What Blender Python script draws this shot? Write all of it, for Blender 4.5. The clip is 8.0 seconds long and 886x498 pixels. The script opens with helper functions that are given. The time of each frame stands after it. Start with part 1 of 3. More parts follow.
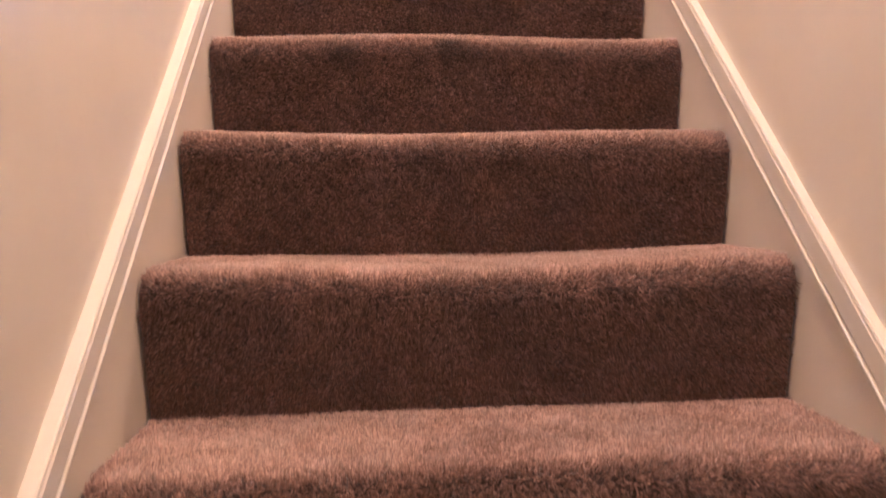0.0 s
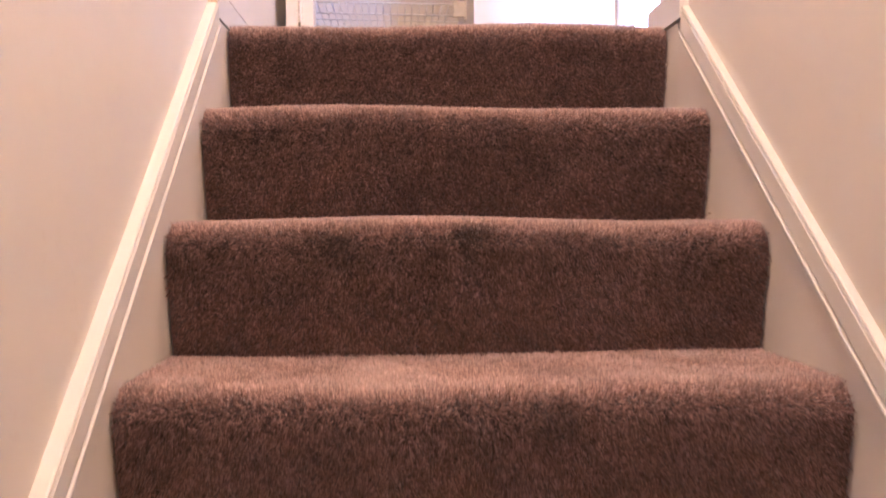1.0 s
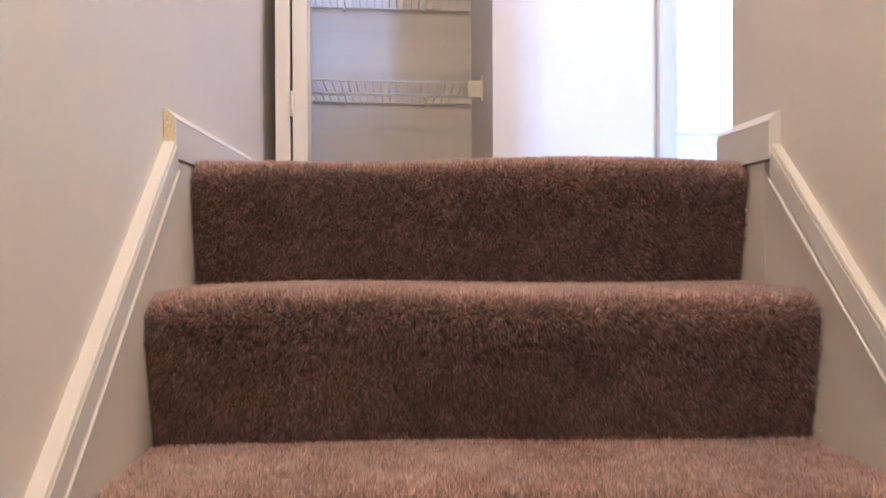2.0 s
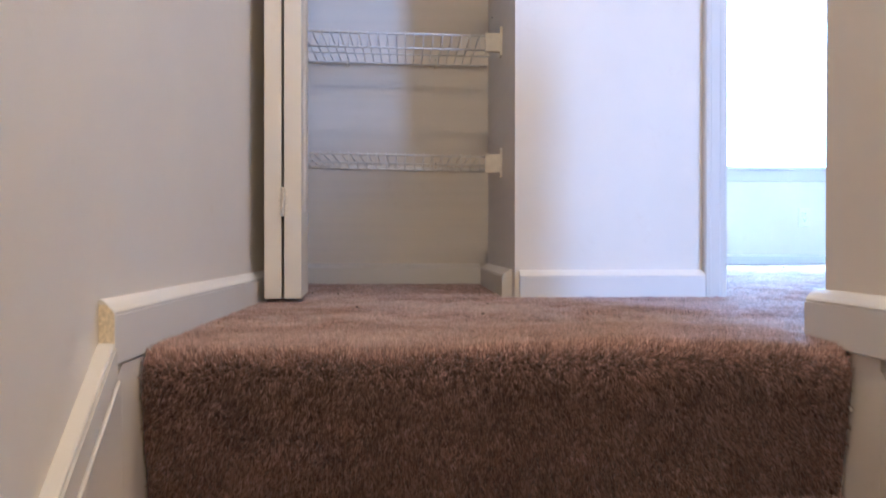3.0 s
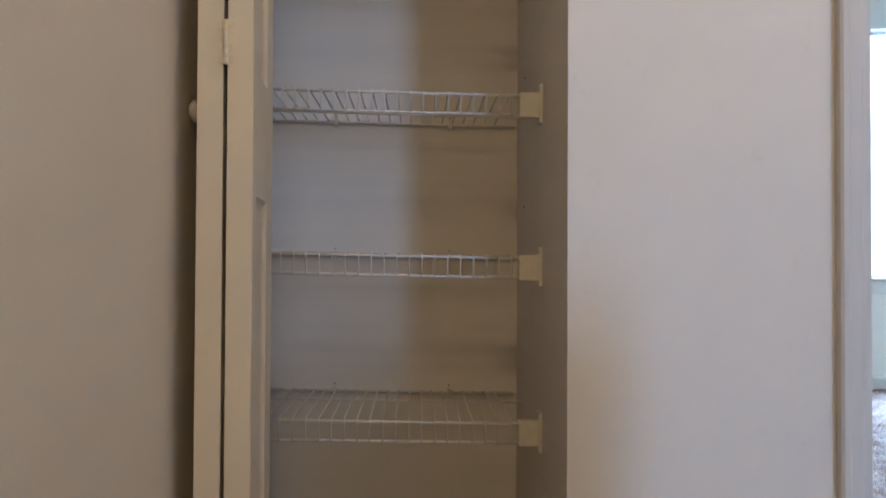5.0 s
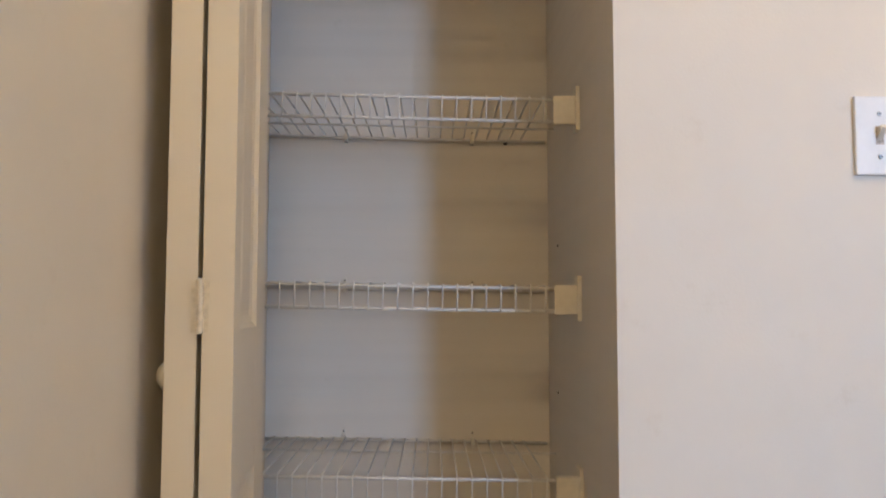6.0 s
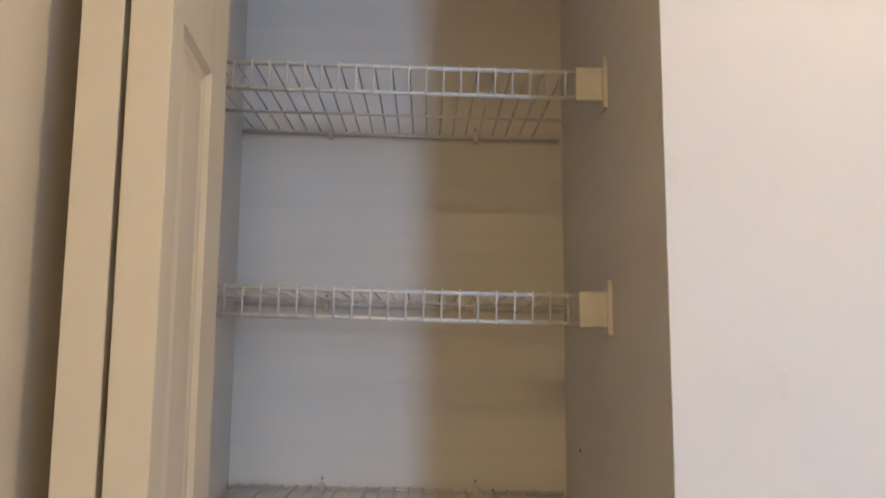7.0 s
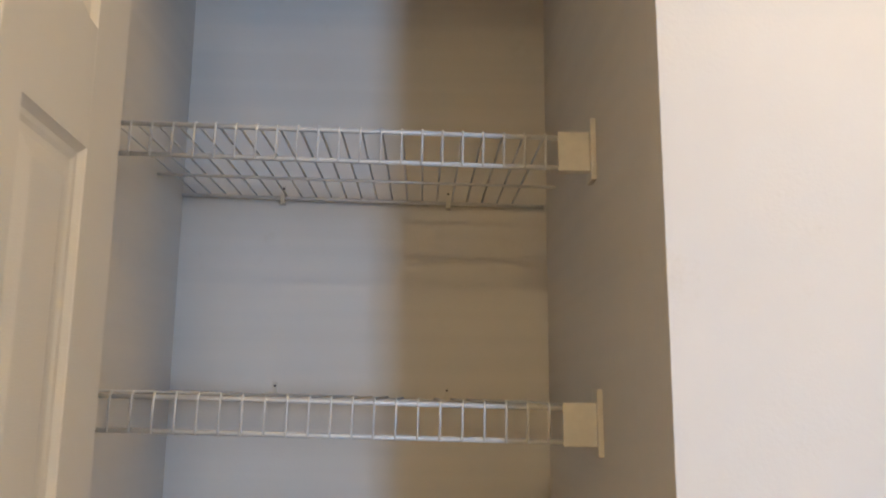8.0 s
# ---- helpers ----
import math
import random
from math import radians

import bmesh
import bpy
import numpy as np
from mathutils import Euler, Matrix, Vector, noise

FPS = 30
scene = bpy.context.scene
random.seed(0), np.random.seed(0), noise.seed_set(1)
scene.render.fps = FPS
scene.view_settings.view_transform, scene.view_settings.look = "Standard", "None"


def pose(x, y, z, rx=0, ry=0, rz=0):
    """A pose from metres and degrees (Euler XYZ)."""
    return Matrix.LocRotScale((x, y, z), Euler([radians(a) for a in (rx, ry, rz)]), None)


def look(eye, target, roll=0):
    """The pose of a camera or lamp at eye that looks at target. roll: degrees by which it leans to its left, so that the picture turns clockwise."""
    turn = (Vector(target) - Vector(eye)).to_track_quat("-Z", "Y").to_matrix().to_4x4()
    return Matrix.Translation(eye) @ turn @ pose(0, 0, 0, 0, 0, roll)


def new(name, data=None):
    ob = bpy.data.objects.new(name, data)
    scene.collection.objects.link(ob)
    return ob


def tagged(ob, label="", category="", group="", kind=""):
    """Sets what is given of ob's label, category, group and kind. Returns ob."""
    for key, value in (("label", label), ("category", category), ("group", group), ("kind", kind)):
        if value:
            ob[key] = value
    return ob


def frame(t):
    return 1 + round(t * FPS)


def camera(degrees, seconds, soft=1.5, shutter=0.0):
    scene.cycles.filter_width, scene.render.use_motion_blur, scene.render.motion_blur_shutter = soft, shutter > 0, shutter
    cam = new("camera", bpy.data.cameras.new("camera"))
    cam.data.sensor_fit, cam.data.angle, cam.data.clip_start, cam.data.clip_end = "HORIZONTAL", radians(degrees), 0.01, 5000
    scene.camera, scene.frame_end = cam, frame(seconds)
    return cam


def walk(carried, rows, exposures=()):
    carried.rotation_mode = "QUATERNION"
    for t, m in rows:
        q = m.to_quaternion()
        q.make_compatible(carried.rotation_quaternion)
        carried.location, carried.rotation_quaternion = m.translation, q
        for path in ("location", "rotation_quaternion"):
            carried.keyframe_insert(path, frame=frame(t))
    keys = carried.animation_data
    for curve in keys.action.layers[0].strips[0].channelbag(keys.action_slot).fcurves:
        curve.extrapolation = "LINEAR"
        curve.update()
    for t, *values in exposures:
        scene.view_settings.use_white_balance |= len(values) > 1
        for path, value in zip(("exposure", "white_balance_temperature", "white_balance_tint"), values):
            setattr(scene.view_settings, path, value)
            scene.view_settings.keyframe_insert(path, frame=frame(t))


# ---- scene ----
# the camera's way up the stairs: seconds, eye, target, roll
PATH = [
    (0, (-0.0949, -1.9640, -0.6881), (0.0158, 0.0290, -0.8131), -0.86),
    (0.2, (-0.0940, -1.8840, -0.6260), (0.0200, 0.1080, -0.7615), -0.80),
    (0.5, (-0.0851, -1.7842, -0.5100), (0.0270, 0.2084, -0.6401), -0.77),
    (0.8, (-0.0930, -1.6870, -0.4290), (0.0150, 0.3080, -0.5300), -0.65),
    (1, (-0.1025, -1.6225, -0.3908), (0.0076, 0.3734, -0.4554), -0.59),
    (1.5, (-0.1072, -1.4572, -0.2545), (0.0026, 0.5395, -0.2892), -0.37),
    (1.7, (-0.1040, -1.3880, -0.2110), (-0.0030, 0.6100, -0.2150), -0.35),
    (2.8, (-0.1333, -1.0461, 0.0840), (-0.0193, 0.9505, 0.0579), 0.08),
    (3, (-0.1089, -1.0070, 0.1243), (-0.0262, 0.9912, 0.1128), 0.04),
    (3.3, (-0.1110, -0.9030, 0.2290), (-0.0280, 1.0950, 0.2240), 0.0),
    (3.5, (-0.1097, -0.8502, 0.2974), (-0.0307, 1.1482, 0.2894), -0.02),
    (3.7, (-0.1190, -0.7850, 0.3460), (-0.0360, 1.2140, 0.3380), 0.0),
    (4, (-0.1264, -0.6989, 0.4378), (-0.0503, 1.2997, 0.4332), 0.01),
    (4.2, (-0.1252, -0.6372, 0.4972), (-0.0501, 1.3614, 0.4905), 0.05),
    (5.3, (-0.1099, -0.3621, 0.7859), (-0.0400, 1.6361, 0.8353), 0.30),
    (5.5, (-0.1248, -0.3175, 0.8755), (-0.0539, 1.6803, 0.9351), 0.26),
    (5.7, (-0.1240, -0.2810, 0.9280), (-0.0680, 1.7170, 1.0200), 0.15),
    (6, (-0.1133, -0.2213, 0.9863), (-0.0881, 1.7741, 1.1200), 0.05),
    (6.2, (-0.1090, -0.1520, 1.0590), (-0.0720, 1.8420, 1.2110), 0.10),
    (6.5, (-0.1096, -0.0661, 1.1685), (-0.0616, 1.9249, 1.3522), 0.38),
    (6.7, (-0.1030, -0.0260, 1.1860), (-0.0740, 1.9600, 1.4200), 0.40),
    (7, (-0.1189, 0.0299, 1.2540), (-0.0788, 2.0118, 1.5193), 0.34),
    (7.2, (-0.1240, 0.0560, 1.3090), (-0.0960, 2.0330, 1.6150), 0.30),
    (7.5, (-0.1171, 0.0918, 1.3626), (-0.0845, 2.0652, 1.6859), 0.48),
    (7.7, (-0.0930, 0.1220, 1.3500), (-0.0780, 2.0890, 1.7100), 0.50),
    (8, (-0.0689, 0.2069, 1.3528), (-0.0193, 2.1741, 1.7098), 0.48),
]

# exposure and white balance of the clip's camera along the way
EXPOSURES = [(0.0, 0.98, 5400, 41), (0.5, 0.82, 5250, 41), (1.0, 0.86, 5150, 39), (1.5, 0.58, 4900, 30), (3.0, -0.22, 4700, 18), (3.5, -0.60, 4900, 18), (4.0, -0.90, 4900, 17), (5.5, -1.30, 5650, 10),
             (6.0, -0.84, 5600, 10), (6.5, -0.86, 5600, 10), (7.5, -0.74, 5450, 8), (8.0, -0.70, 5400, 8)]
cam = camera(58.0, 8.0, soft=1.8, shutter=0.2)
walk(cam, [(t, look(eye, target, roll)) for t, eye, target, roll in PATH], EXPOSURES)

# ---- world and light ----
world = bpy.data.worlds.new("sky")
scene.world = world
world.use_nodes = True
sky = world.node_tree.nodes.new("ShaderNodeTexSky")
sky.sky_type, sky.sun_disc, sky.sun_elevation, sky.sun_rotation = "NISHITA", False, radians(40), radians(120)
world.node_tree.links.new(sky.outputs[0], world.node_tree.nodes["Background"].inputs[0])
world.node_tree.nodes["Background"].inputs[1].default_value = 0.1


def area(name, m, w, h, watts, color):
    lamp = bpy.data.lights.new(name, "AREA")
    lamp.shape, lamp.size, lamp.size_y, lamp.energy, lamp.color = "RECTANGLE", w, h, watts, color
    ob = new(name, lamp)
    ob.matrix_world = m
    return ob


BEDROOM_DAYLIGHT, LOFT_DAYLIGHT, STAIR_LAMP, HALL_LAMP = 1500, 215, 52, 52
area("bedroom_daylight", look((1.995, 4.48, 1.80), (1.995, 3.48, 0.55)), 1.7, 1.5, BEDROOM_DAYLIGHT, (0.50, 0.77, 1.0))
area("loft_daylight", look((2.31, -4.3, 1.45), (2.31, 1.0, 1.45)), 0.58, 1.25, LOFT_DAYLIGHT, (0.48, 0.68, 1.0))
# the two warm lamps are out of view, assumed from the warm light
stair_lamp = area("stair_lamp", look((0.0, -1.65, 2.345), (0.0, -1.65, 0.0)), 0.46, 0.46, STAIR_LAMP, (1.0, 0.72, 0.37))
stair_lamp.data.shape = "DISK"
hall_bulb = bpy.data.lights.new("hall_bulb", "POINT")
hall_bulb.energy, hall_bulb.color, hall_bulb.shadow_soft_size = HALL_LAMP, (1.0, 0.66, 0.27), 0.1
new("hall_bulb", hall_bulb).matrix_world = pose(0.95, 0.20, 2.27)


# ---- materials ----
def nodes_of(name):
    m = bpy.data.materials.new(name)
    m.use_nodes = True
    nt = m.node_tree
    return m, nt, nt.nodes["Principled BSDF"]


def node(nt, kind, **values):
    n = nt.nodes.new(kind)
    for key, v in values.items():
        n.inputs[key.replace("_", " ")].default_value = v
    return n


def mix_rgb(nt, kind, fac, a, b):
    n = nt.nodes.new("ShaderNodeMix")
    n.data_type, n.blend_type = "RGBA", kind
    for socket, v in ((0, fac), (6, a), (7, b)):
        if hasattr(v, "is_linked"):
            nt.links.new(v, n.inputs[socket])
        else:
            n.inputs[socket].default_value = v
    return n.outputs[2]


def ramp(nt, fac, stops):
    n = nt.nodes.new("ShaderNodeValToRGB")
    e = n.color_ramp.elements
    e[0].position, e[0].color = stops[0][0], (*stops[0][1], 1)
    e[1].position, e[1].color = stops[-1][0], (*stops[-1][1], 1)
    for p, c in stops[1:-1]:
        e.new(p).color = (*c, 1)
    nt.links.new(fac, n.inputs[0])
    return n.outputs[0]


def noise_at(nt, scale, detail=3.0, rough=0.5):
    g = nt.nodes.new("ShaderNodeNewGeometry")
    n = node(nt, "ShaderNodeTexNoise", Scale=scale, Detail=detail, Roughness=rough)
    nt.links.new(g.outputs["Position"], n.inputs["Vector"])
    return n.outputs["Fac"]


def bump(nt, bsdf, height, strength, distance, under=None):
    b = node(nt, "ShaderNodeBump", Strength=strength, Distance=distance)
    nt.links.new(height, b.inputs["Height"])
    if under:
        nt.links.new(under.outputs[0], b.inputs["Normal"])
    nt.links.new(b.outputs[0], bsdf.inputs["Normal"])
    return b


def painted(name, color, rough, peel, peel_scale=260, stain=0.93, spec=0.5, bands=0.0):
    """Paint with a rolled or brushed relief, faint blotches and rubbed marks."""
    m, nt, b = nodes_of(name)
    dark = tuple(c * stain for c in color)
    low = ramp(nt, noise_at(nt, 2.3, 5.0, 0.6), [(0.3, dark), (0.62, color)])
    scuff = ramp(nt, noise_at(nt, 14.0, 6.0, 0.7), [(0.62, (1, 1, 1)), (0.78, (0.93, 0.91, 0.88))])
    # bands: level stripes of daylight put into the paint colour
    if bands:
        g = nt.nodes.new("ShaderNodeNewGeometry")
        wide = nt.nodes.new("ShaderNodeVectorMath")
        wide.operation, wide.inputs[1].default_value = "MULTIPLY", (1.2, 1.2, 42.0)
        nt.links.new(g.outputs["Position"], wide.inputs[0])
        roll = node(nt, "ShaderNodeTexNoise", Scale=1.0, Detail=1.5, Roughness=0.5)
        nt.links.new(wide.outputs[0], roll.inputs["Vector"])
        low = mix_rgb(nt, "MULTIPLY", 1.0, low, ramp(nt, roll.outputs["Fac"], [(0.35, (1 - bands,) * 3), (0.62, (1, 1, 1))]))
    nt.links.new(mix_rgb(nt, "MULTIPLY", 1.0, low, scuff), b.inputs["Base Color"])
    nt.links.new(ramp(nt, noise_at(nt, 9.0), [(0.3, (rough - 0.06,) * 3), (0.7, (rough + 0.06,) * 3)]), b.inputs["Roughness"])
    b.inputs["Specular IOR Level"].default_value = spec
    first = bump(nt, b, noise_at(nt, peel_scale, 2.0), peel, 0.0015)
    bump(nt, b, noise_at(nt, 11.0, 2.0), 0.12, 0.004, first)
    return m


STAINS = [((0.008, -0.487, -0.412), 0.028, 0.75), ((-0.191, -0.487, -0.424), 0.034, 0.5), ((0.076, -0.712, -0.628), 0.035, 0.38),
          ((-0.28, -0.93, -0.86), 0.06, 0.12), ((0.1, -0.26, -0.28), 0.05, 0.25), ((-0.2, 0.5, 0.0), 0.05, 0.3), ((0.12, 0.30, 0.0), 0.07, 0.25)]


def carpet(name, islands, shades):
    """Cut pile of mixed brown yarns, with trodden lighter and darker patches and a few dirt marks."""
    m, nt, b = nodes_of(name)
    g = nt.nodes.new("ShaderNodeNewGeometry")
    yarn = g.outputs["Random Per Island"] if islands else noise_at(nt, 420, 3.0, 0.8)
    col = ramp(nt, yarn, shades)
    col = mix_rgb(nt, "MULTIPLY", 1.0, col, ramp(nt, noise_at(nt, 7.0, 4.0, 0.65), [(0.3, (0.74, 0.72, 0.71)), (0.7, (1.16, 1.14, 1.13))]))
    col = mix_rgb(nt, "MULTIPLY", 1.0, col, ramp(nt, noise_at(nt, 170.0, 2.0), [(0.36, (0.66, 0.64, 0.63)), (0.64, (1.25, 1.25, 1.25))]))
    col = mix_rgb(nt, "MULTIPLY", 1.0, col, ramp(nt, noise_at(nt, 38.0, 3.0, 0.6), [(0.36, (0.82, 0.80, 0.79)), (0.64, (1.12, 1.12, 1.12))]))
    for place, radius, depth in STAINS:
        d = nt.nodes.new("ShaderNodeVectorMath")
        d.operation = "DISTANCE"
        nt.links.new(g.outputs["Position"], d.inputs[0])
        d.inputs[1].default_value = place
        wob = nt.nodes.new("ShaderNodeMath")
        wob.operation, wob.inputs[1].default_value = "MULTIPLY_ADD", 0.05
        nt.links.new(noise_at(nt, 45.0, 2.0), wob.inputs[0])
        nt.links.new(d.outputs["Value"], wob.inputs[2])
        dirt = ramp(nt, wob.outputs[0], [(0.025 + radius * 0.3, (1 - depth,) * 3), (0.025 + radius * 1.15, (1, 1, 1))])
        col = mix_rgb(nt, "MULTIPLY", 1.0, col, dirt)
    nt.links.new(col, b.inputs["Base Color"])
    b.inputs["Roughness"].default_value = 0.8
    b.inputs["Specular IOR Level"].default_value = 0.32
    b.inputs["Sheen Weight"].default_value = 0.45
    b.inputs["Sheen Tint"].default_value = (1.0, 0.90, 0.86, 1)
    b.inputs["Sheen Roughness"].default_value = 0.6
    if not islands:
        bump(nt, b, noise_at(nt, 300, 2.0), 0.9, 0.006)
    return m


def simple(name, color, rough, metal=0.0, scale=60, var=0.12, relief=0.1):
    m, nt, b = nodes_of(name)
    lo, hi = tuple(c * (1 - var) for c in color), tuple(min(1, c * (1 + var)) for c in color)
    nt.links.new(ramp(nt, noise_at(nt, scale, 4.0), [(0.3, lo), (0.7, hi)]), b.inputs["Base Color"])
    b.inputs["Roughness"].default_value, b.inputs["Metallic"].default_value = rough, metal
    bump(nt, b, noise_at(nt, scale * 3, 2.0), relief, 0.001)
    return m


M_WALL = painted("wall_paint", (0.69, 0.635, 0.555), 0.62, 0.14, 210)
M_CLOSET = painted("closet_paint", (0.70, 0.64, 0.55), 0.64, 0.13, 200, 0.95, bands=0.03)
M_CEIL = painted("ceiling_paint", (0.78, 0.76, 0.73), 0.8, 0.5, 160)
M_TRIM = painted("trim_paint", (0.585, 0.55, 0.50), 0.62, 0.10, 420, 0.95, spec=0.25)
M_BASE = painted("baseboard_paint", (0.645, 0.61, 0.56), 0.5, 0.10, 420, 0.95)
M_DOOR = painted("door_paint", (0.72, 0.665, 0.575), 0.42, 0.15, 500, 0.96)
M_RAW = simple("bare_wood_end", (0.66, 0.56, 0.38), 0.7, 0, 240, 0.2, 0.3)
M_WIRE = simple("white_vinyl_wire", (0.66, 0.63, 0.58), 0.35, 0, 90, 0.06, 0.03)
M_PLASTIC = simple("cream_plastic", (0.66, 0.60, 0.49), 0.38, 0, 70, 0.05, 0.04)
M_PLATE = simple("switch_plastic", (0.76, 0.76, 0.77), 0.25, 0, 50, 0.03, 0.02)
M_DIRTY = simple("grimy_ivory_plastic", (0.42, 0.36, 0.29), 0.4, 0, 220, 0.45, 0.1)
M_DARK = simple("slot_shade", (0.03, 0.028, 0.026), 0.7)
M_HINGE = simple("painted_hinge_metal", (0.70, 0.64, 0.54), 0.4, 0.25, 160, 0.12, 0.1)
M_SCREW = simple("screw_metal", (0.45, 0.44, 0.42), 0.35, 0.9, 300, 0.15, 0.05)
M_RUST = simple("dark_screw_metal", (0.06, 0.05, 0.045), 0.5, 0.7, 300, 0.2, 0.05)
M_CHIP = simple("plaster_crumb", (0.78, 0.72, 0.62), 0.9, 0, 300, 0.2, 0.3)
M_LINT = simple("dark_lint", (0.03, 0.025, 0.022), 0.95)
YARN = [(0.0, (0.086, 0.044, 0.034)), (0.3, (0.212, 0.122, 0.098)), (0.7, (0.350, 0.212, 0.174)), (1.0, (0.530, 0.348, 0.288))]
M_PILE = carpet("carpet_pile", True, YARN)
# step ground darkened for shade between fibres; the floor gets a lighter copy
M_BACK_SHADED = carpet("carpet_ground_shaded", False, [(0.25, (0.06, 0.036, 0.031)), (0.5, (0.09, 0.055, 0.048)), (0.75, (0.13, 0.083, 0.073))])
M_FLOOR = carpet("floor_carpet", False, [(0.25, (0.17, 0.104, 0.088)), (0.5, (0.235, 0.146, 0.124)), (0.75, (0.32, 0.206, 0.175))])
M_GLASS, _nt, _b = nodes_of("window_glass")
_b.inputs["Transmission Weight"].default_value, _b.inputs["Roughness"].default_value, _b.inputs["IOR"].default_value = 1.0, 0.02, 1.45
M_OUT, _nt, _b = nodes_of("bright_outdoors")
_b.inputs["Base Color"].default_value = (0.8, 0.85, 0.9, 1)
_b.inputs["Emission Color"].default_value = (0.86, 0.93, 1.0, 1)
_b.inputs["Emission Strength"].default_value = 4.0
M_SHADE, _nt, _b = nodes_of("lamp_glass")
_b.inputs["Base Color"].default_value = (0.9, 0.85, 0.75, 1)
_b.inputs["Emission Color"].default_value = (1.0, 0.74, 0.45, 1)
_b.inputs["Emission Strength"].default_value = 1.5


# ---- mesh helpers ----
def box(bm, x0, x1, y0, y1, z0, z1, bevel=0.0):
    vs = [bm.verts.new((x, y, z)) for x in (x0, x1) for y in (y0, y1) for z in (z0, z1)]
    fs = [bm.faces.new([vs[i] for i in q]) for q in ((0, 1, 3, 2), (4, 6, 7, 5), (0, 4, 5, 1), (2, 3, 7, 6), (0, 2, 6, 4), (1, 5, 7, 3))]
    if bevel:
        es = list({e for f in fs for e in f.edges})
        bmesh.ops.bevel(bm, geom=es, offset=bevel, segments=2, affect="EDGES", profile=0.7)


def sweep(bm, profile, a, b):
    """A closed outline, given as points in space, drawn straight from offset a to offset b."""
    r0 = [bm.verts.new(Vector(p) + Vector(a)) for p in profile]
    r1 = [bm.verts.new(Vector(p) + Vector(b)) for p in profile]
    n = len(profile)
    for i in range(n):
        bm.faces.new((r0[i], r0[(i + 1) % n], r1[(i + 1) % n], r1[i]))
    bm.faces.new(r0[::-1])
    bm.faces.new(r1)
    bmesh.ops.recalc_face_normals(bm, faces=bm.faces)


def rod(bm, points, radius, sides=8):
    """A round bar through the points, with capped ends."""
    pts = [Vector(p) for p in points]
    rings = []
    for i, p in enumerate(pts):
        d = (pts[min(i + 1, len(pts) - 1)] - pts[max(i - 1, 0)]).normalized()
        u = d.orthogonal().normalized() if not rings else (ref - d * ref.dot(d)).normalized()
        ref, v = u, d.cross(u)
        rings.append([bm.verts.new(p + radius * (math.cos(t) * u + math.sin(t) * v)) for t in (2 * math.pi * k / sides for k in range(sides))])
    for r0, r1 in zip(rings, rings[1:]):
        for k in range(sides):
            bm.faces.new((r0[k], r0[(k + 1) % sides], r1[(k + 1) % sides], r1[k]))
    bm.faces.new(rings[0][::-1])
    bm.faces.new(rings[-1])


def lathe(bm, outline, m, sides=20):
    """A turned body: (radius, height) pairs round the local z axis of m."""
    rings = [[bm.verts.new(m @ Vector((r * math.cos(t), r * math.sin(t), h))) for t in (2 * math.pi * k / sides for k in range(sides))] for r, h in outline]
    for r0, r1 in zip(rings, rings[1:]):
        for k in range(sides):
            bm.faces.new((r0[k], r0[(k + 1) % sides], r1[(k + 1) % sides], r1[k]))
    bm.faces.new(rings[0][::-1])
    bm.faces.new(rings[-1])


def mesh_of(name, bm, material, smooth=False):
    me = bpy.data.meshes.new(name)
    bmesh.ops.recalc_face_normals(bm, faces=bm.faces)
    bm.to_mesh(me)
    bm.free()
    me.materials.append(material)
    if smooth:
        me.polygons.foreach_set("use_smooth", [True] * len(me.polygons))
    return me


def part(name, bm, material, parent, label="", smooth=False):
    ob = new(name, mesh_of(name, bm, material, smooth))
    ob.parent = parent
    return tagged(ob, label)


def setting(name, boxes, material, label, category, bevel=0.0):
    bm = bmesh.new()
    for b in boxes:
        box(bm, *b, bevel)
    return tagged(new(name, mesh_of(name, bm, material)), label, category, kind="structure")


def clumps(a, b, cell, seed):
    """Smooth random values, about one a cell, over two coordinates."""
    g = np.random.default_rng(seed).normal(0, 1, (257, 257))
    u, v = np.mod(a / cell, 256), np.mod(b / cell, 256)
    i, j = u.astype(int), v.astype(int)
    f, h = u - i, v - j
    f, h = f * f * (3 - 2 * f), h * h * (3 - 2 * h)
    return (g[i, j] * (1 - f) + g[i + 1, j] * f) * (1 - h) + (g[i, j + 1] * (1 - f) + g[i + 1, j + 1] * f) * h


def tufts(name, place, normal, rng, height, radius, lay, parent, label="", scatter=0.26):
    """Cut pile: a slim leaning three-sided fibre at every place, broad at its root and pointed at its tip."""
    n = len(place)
    up = normal + lay + rng.normal(0, 1, (n, 3)) * scatter
    up /= np.linalg.norm(up, axis=1)[:, None]
    side = np.cross(up, rng.normal(0, 1, (n, 3)))
    side /= np.linalg.norm(side, axis=1)[:, None]
    other = np.cross(up, side)
    h = height * rng.uniform(0.75, 1.2, (n, 1))
    r = radius * rng.uniform(0.75, 1.25, (n, 1))
    v = np.empty((n, 4, 3))
    root = place - normal * 0.001
    v[:, 0] = root + side * r
    v[:, 1] = root - side * r * 0.5 + other * r * 0.87
    v[:, 2] = root - side * r * 0.5 - other * r * 0.87
    v[:, 3] = place + up * h
    tri = np.array([[0, 1, 3], [1, 2, 3], [2, 0, 3]])
    faces = (np.arange(n)[:, None, None] * 4 + tri).reshape(-1)
    me = bpy.data.meshes.new(name)
    me.vertices.add(n * 4)
    me.vertices.foreach_set("co", v.ravel())
    me.loops.add(n * 9)
    me.loops.foreach_set("vertex_index", faces)
    me.polygons.add(n * 3)
    me.polygons.foreach_set("loop_start", np.arange(0, n * 9, 3))
    me.update(calc_edges=True)
    me.materials.append(M_PILE)
    ob = new(name, me)
    ob.parent = parent
    return tagged(ob, label, kind="stuff")


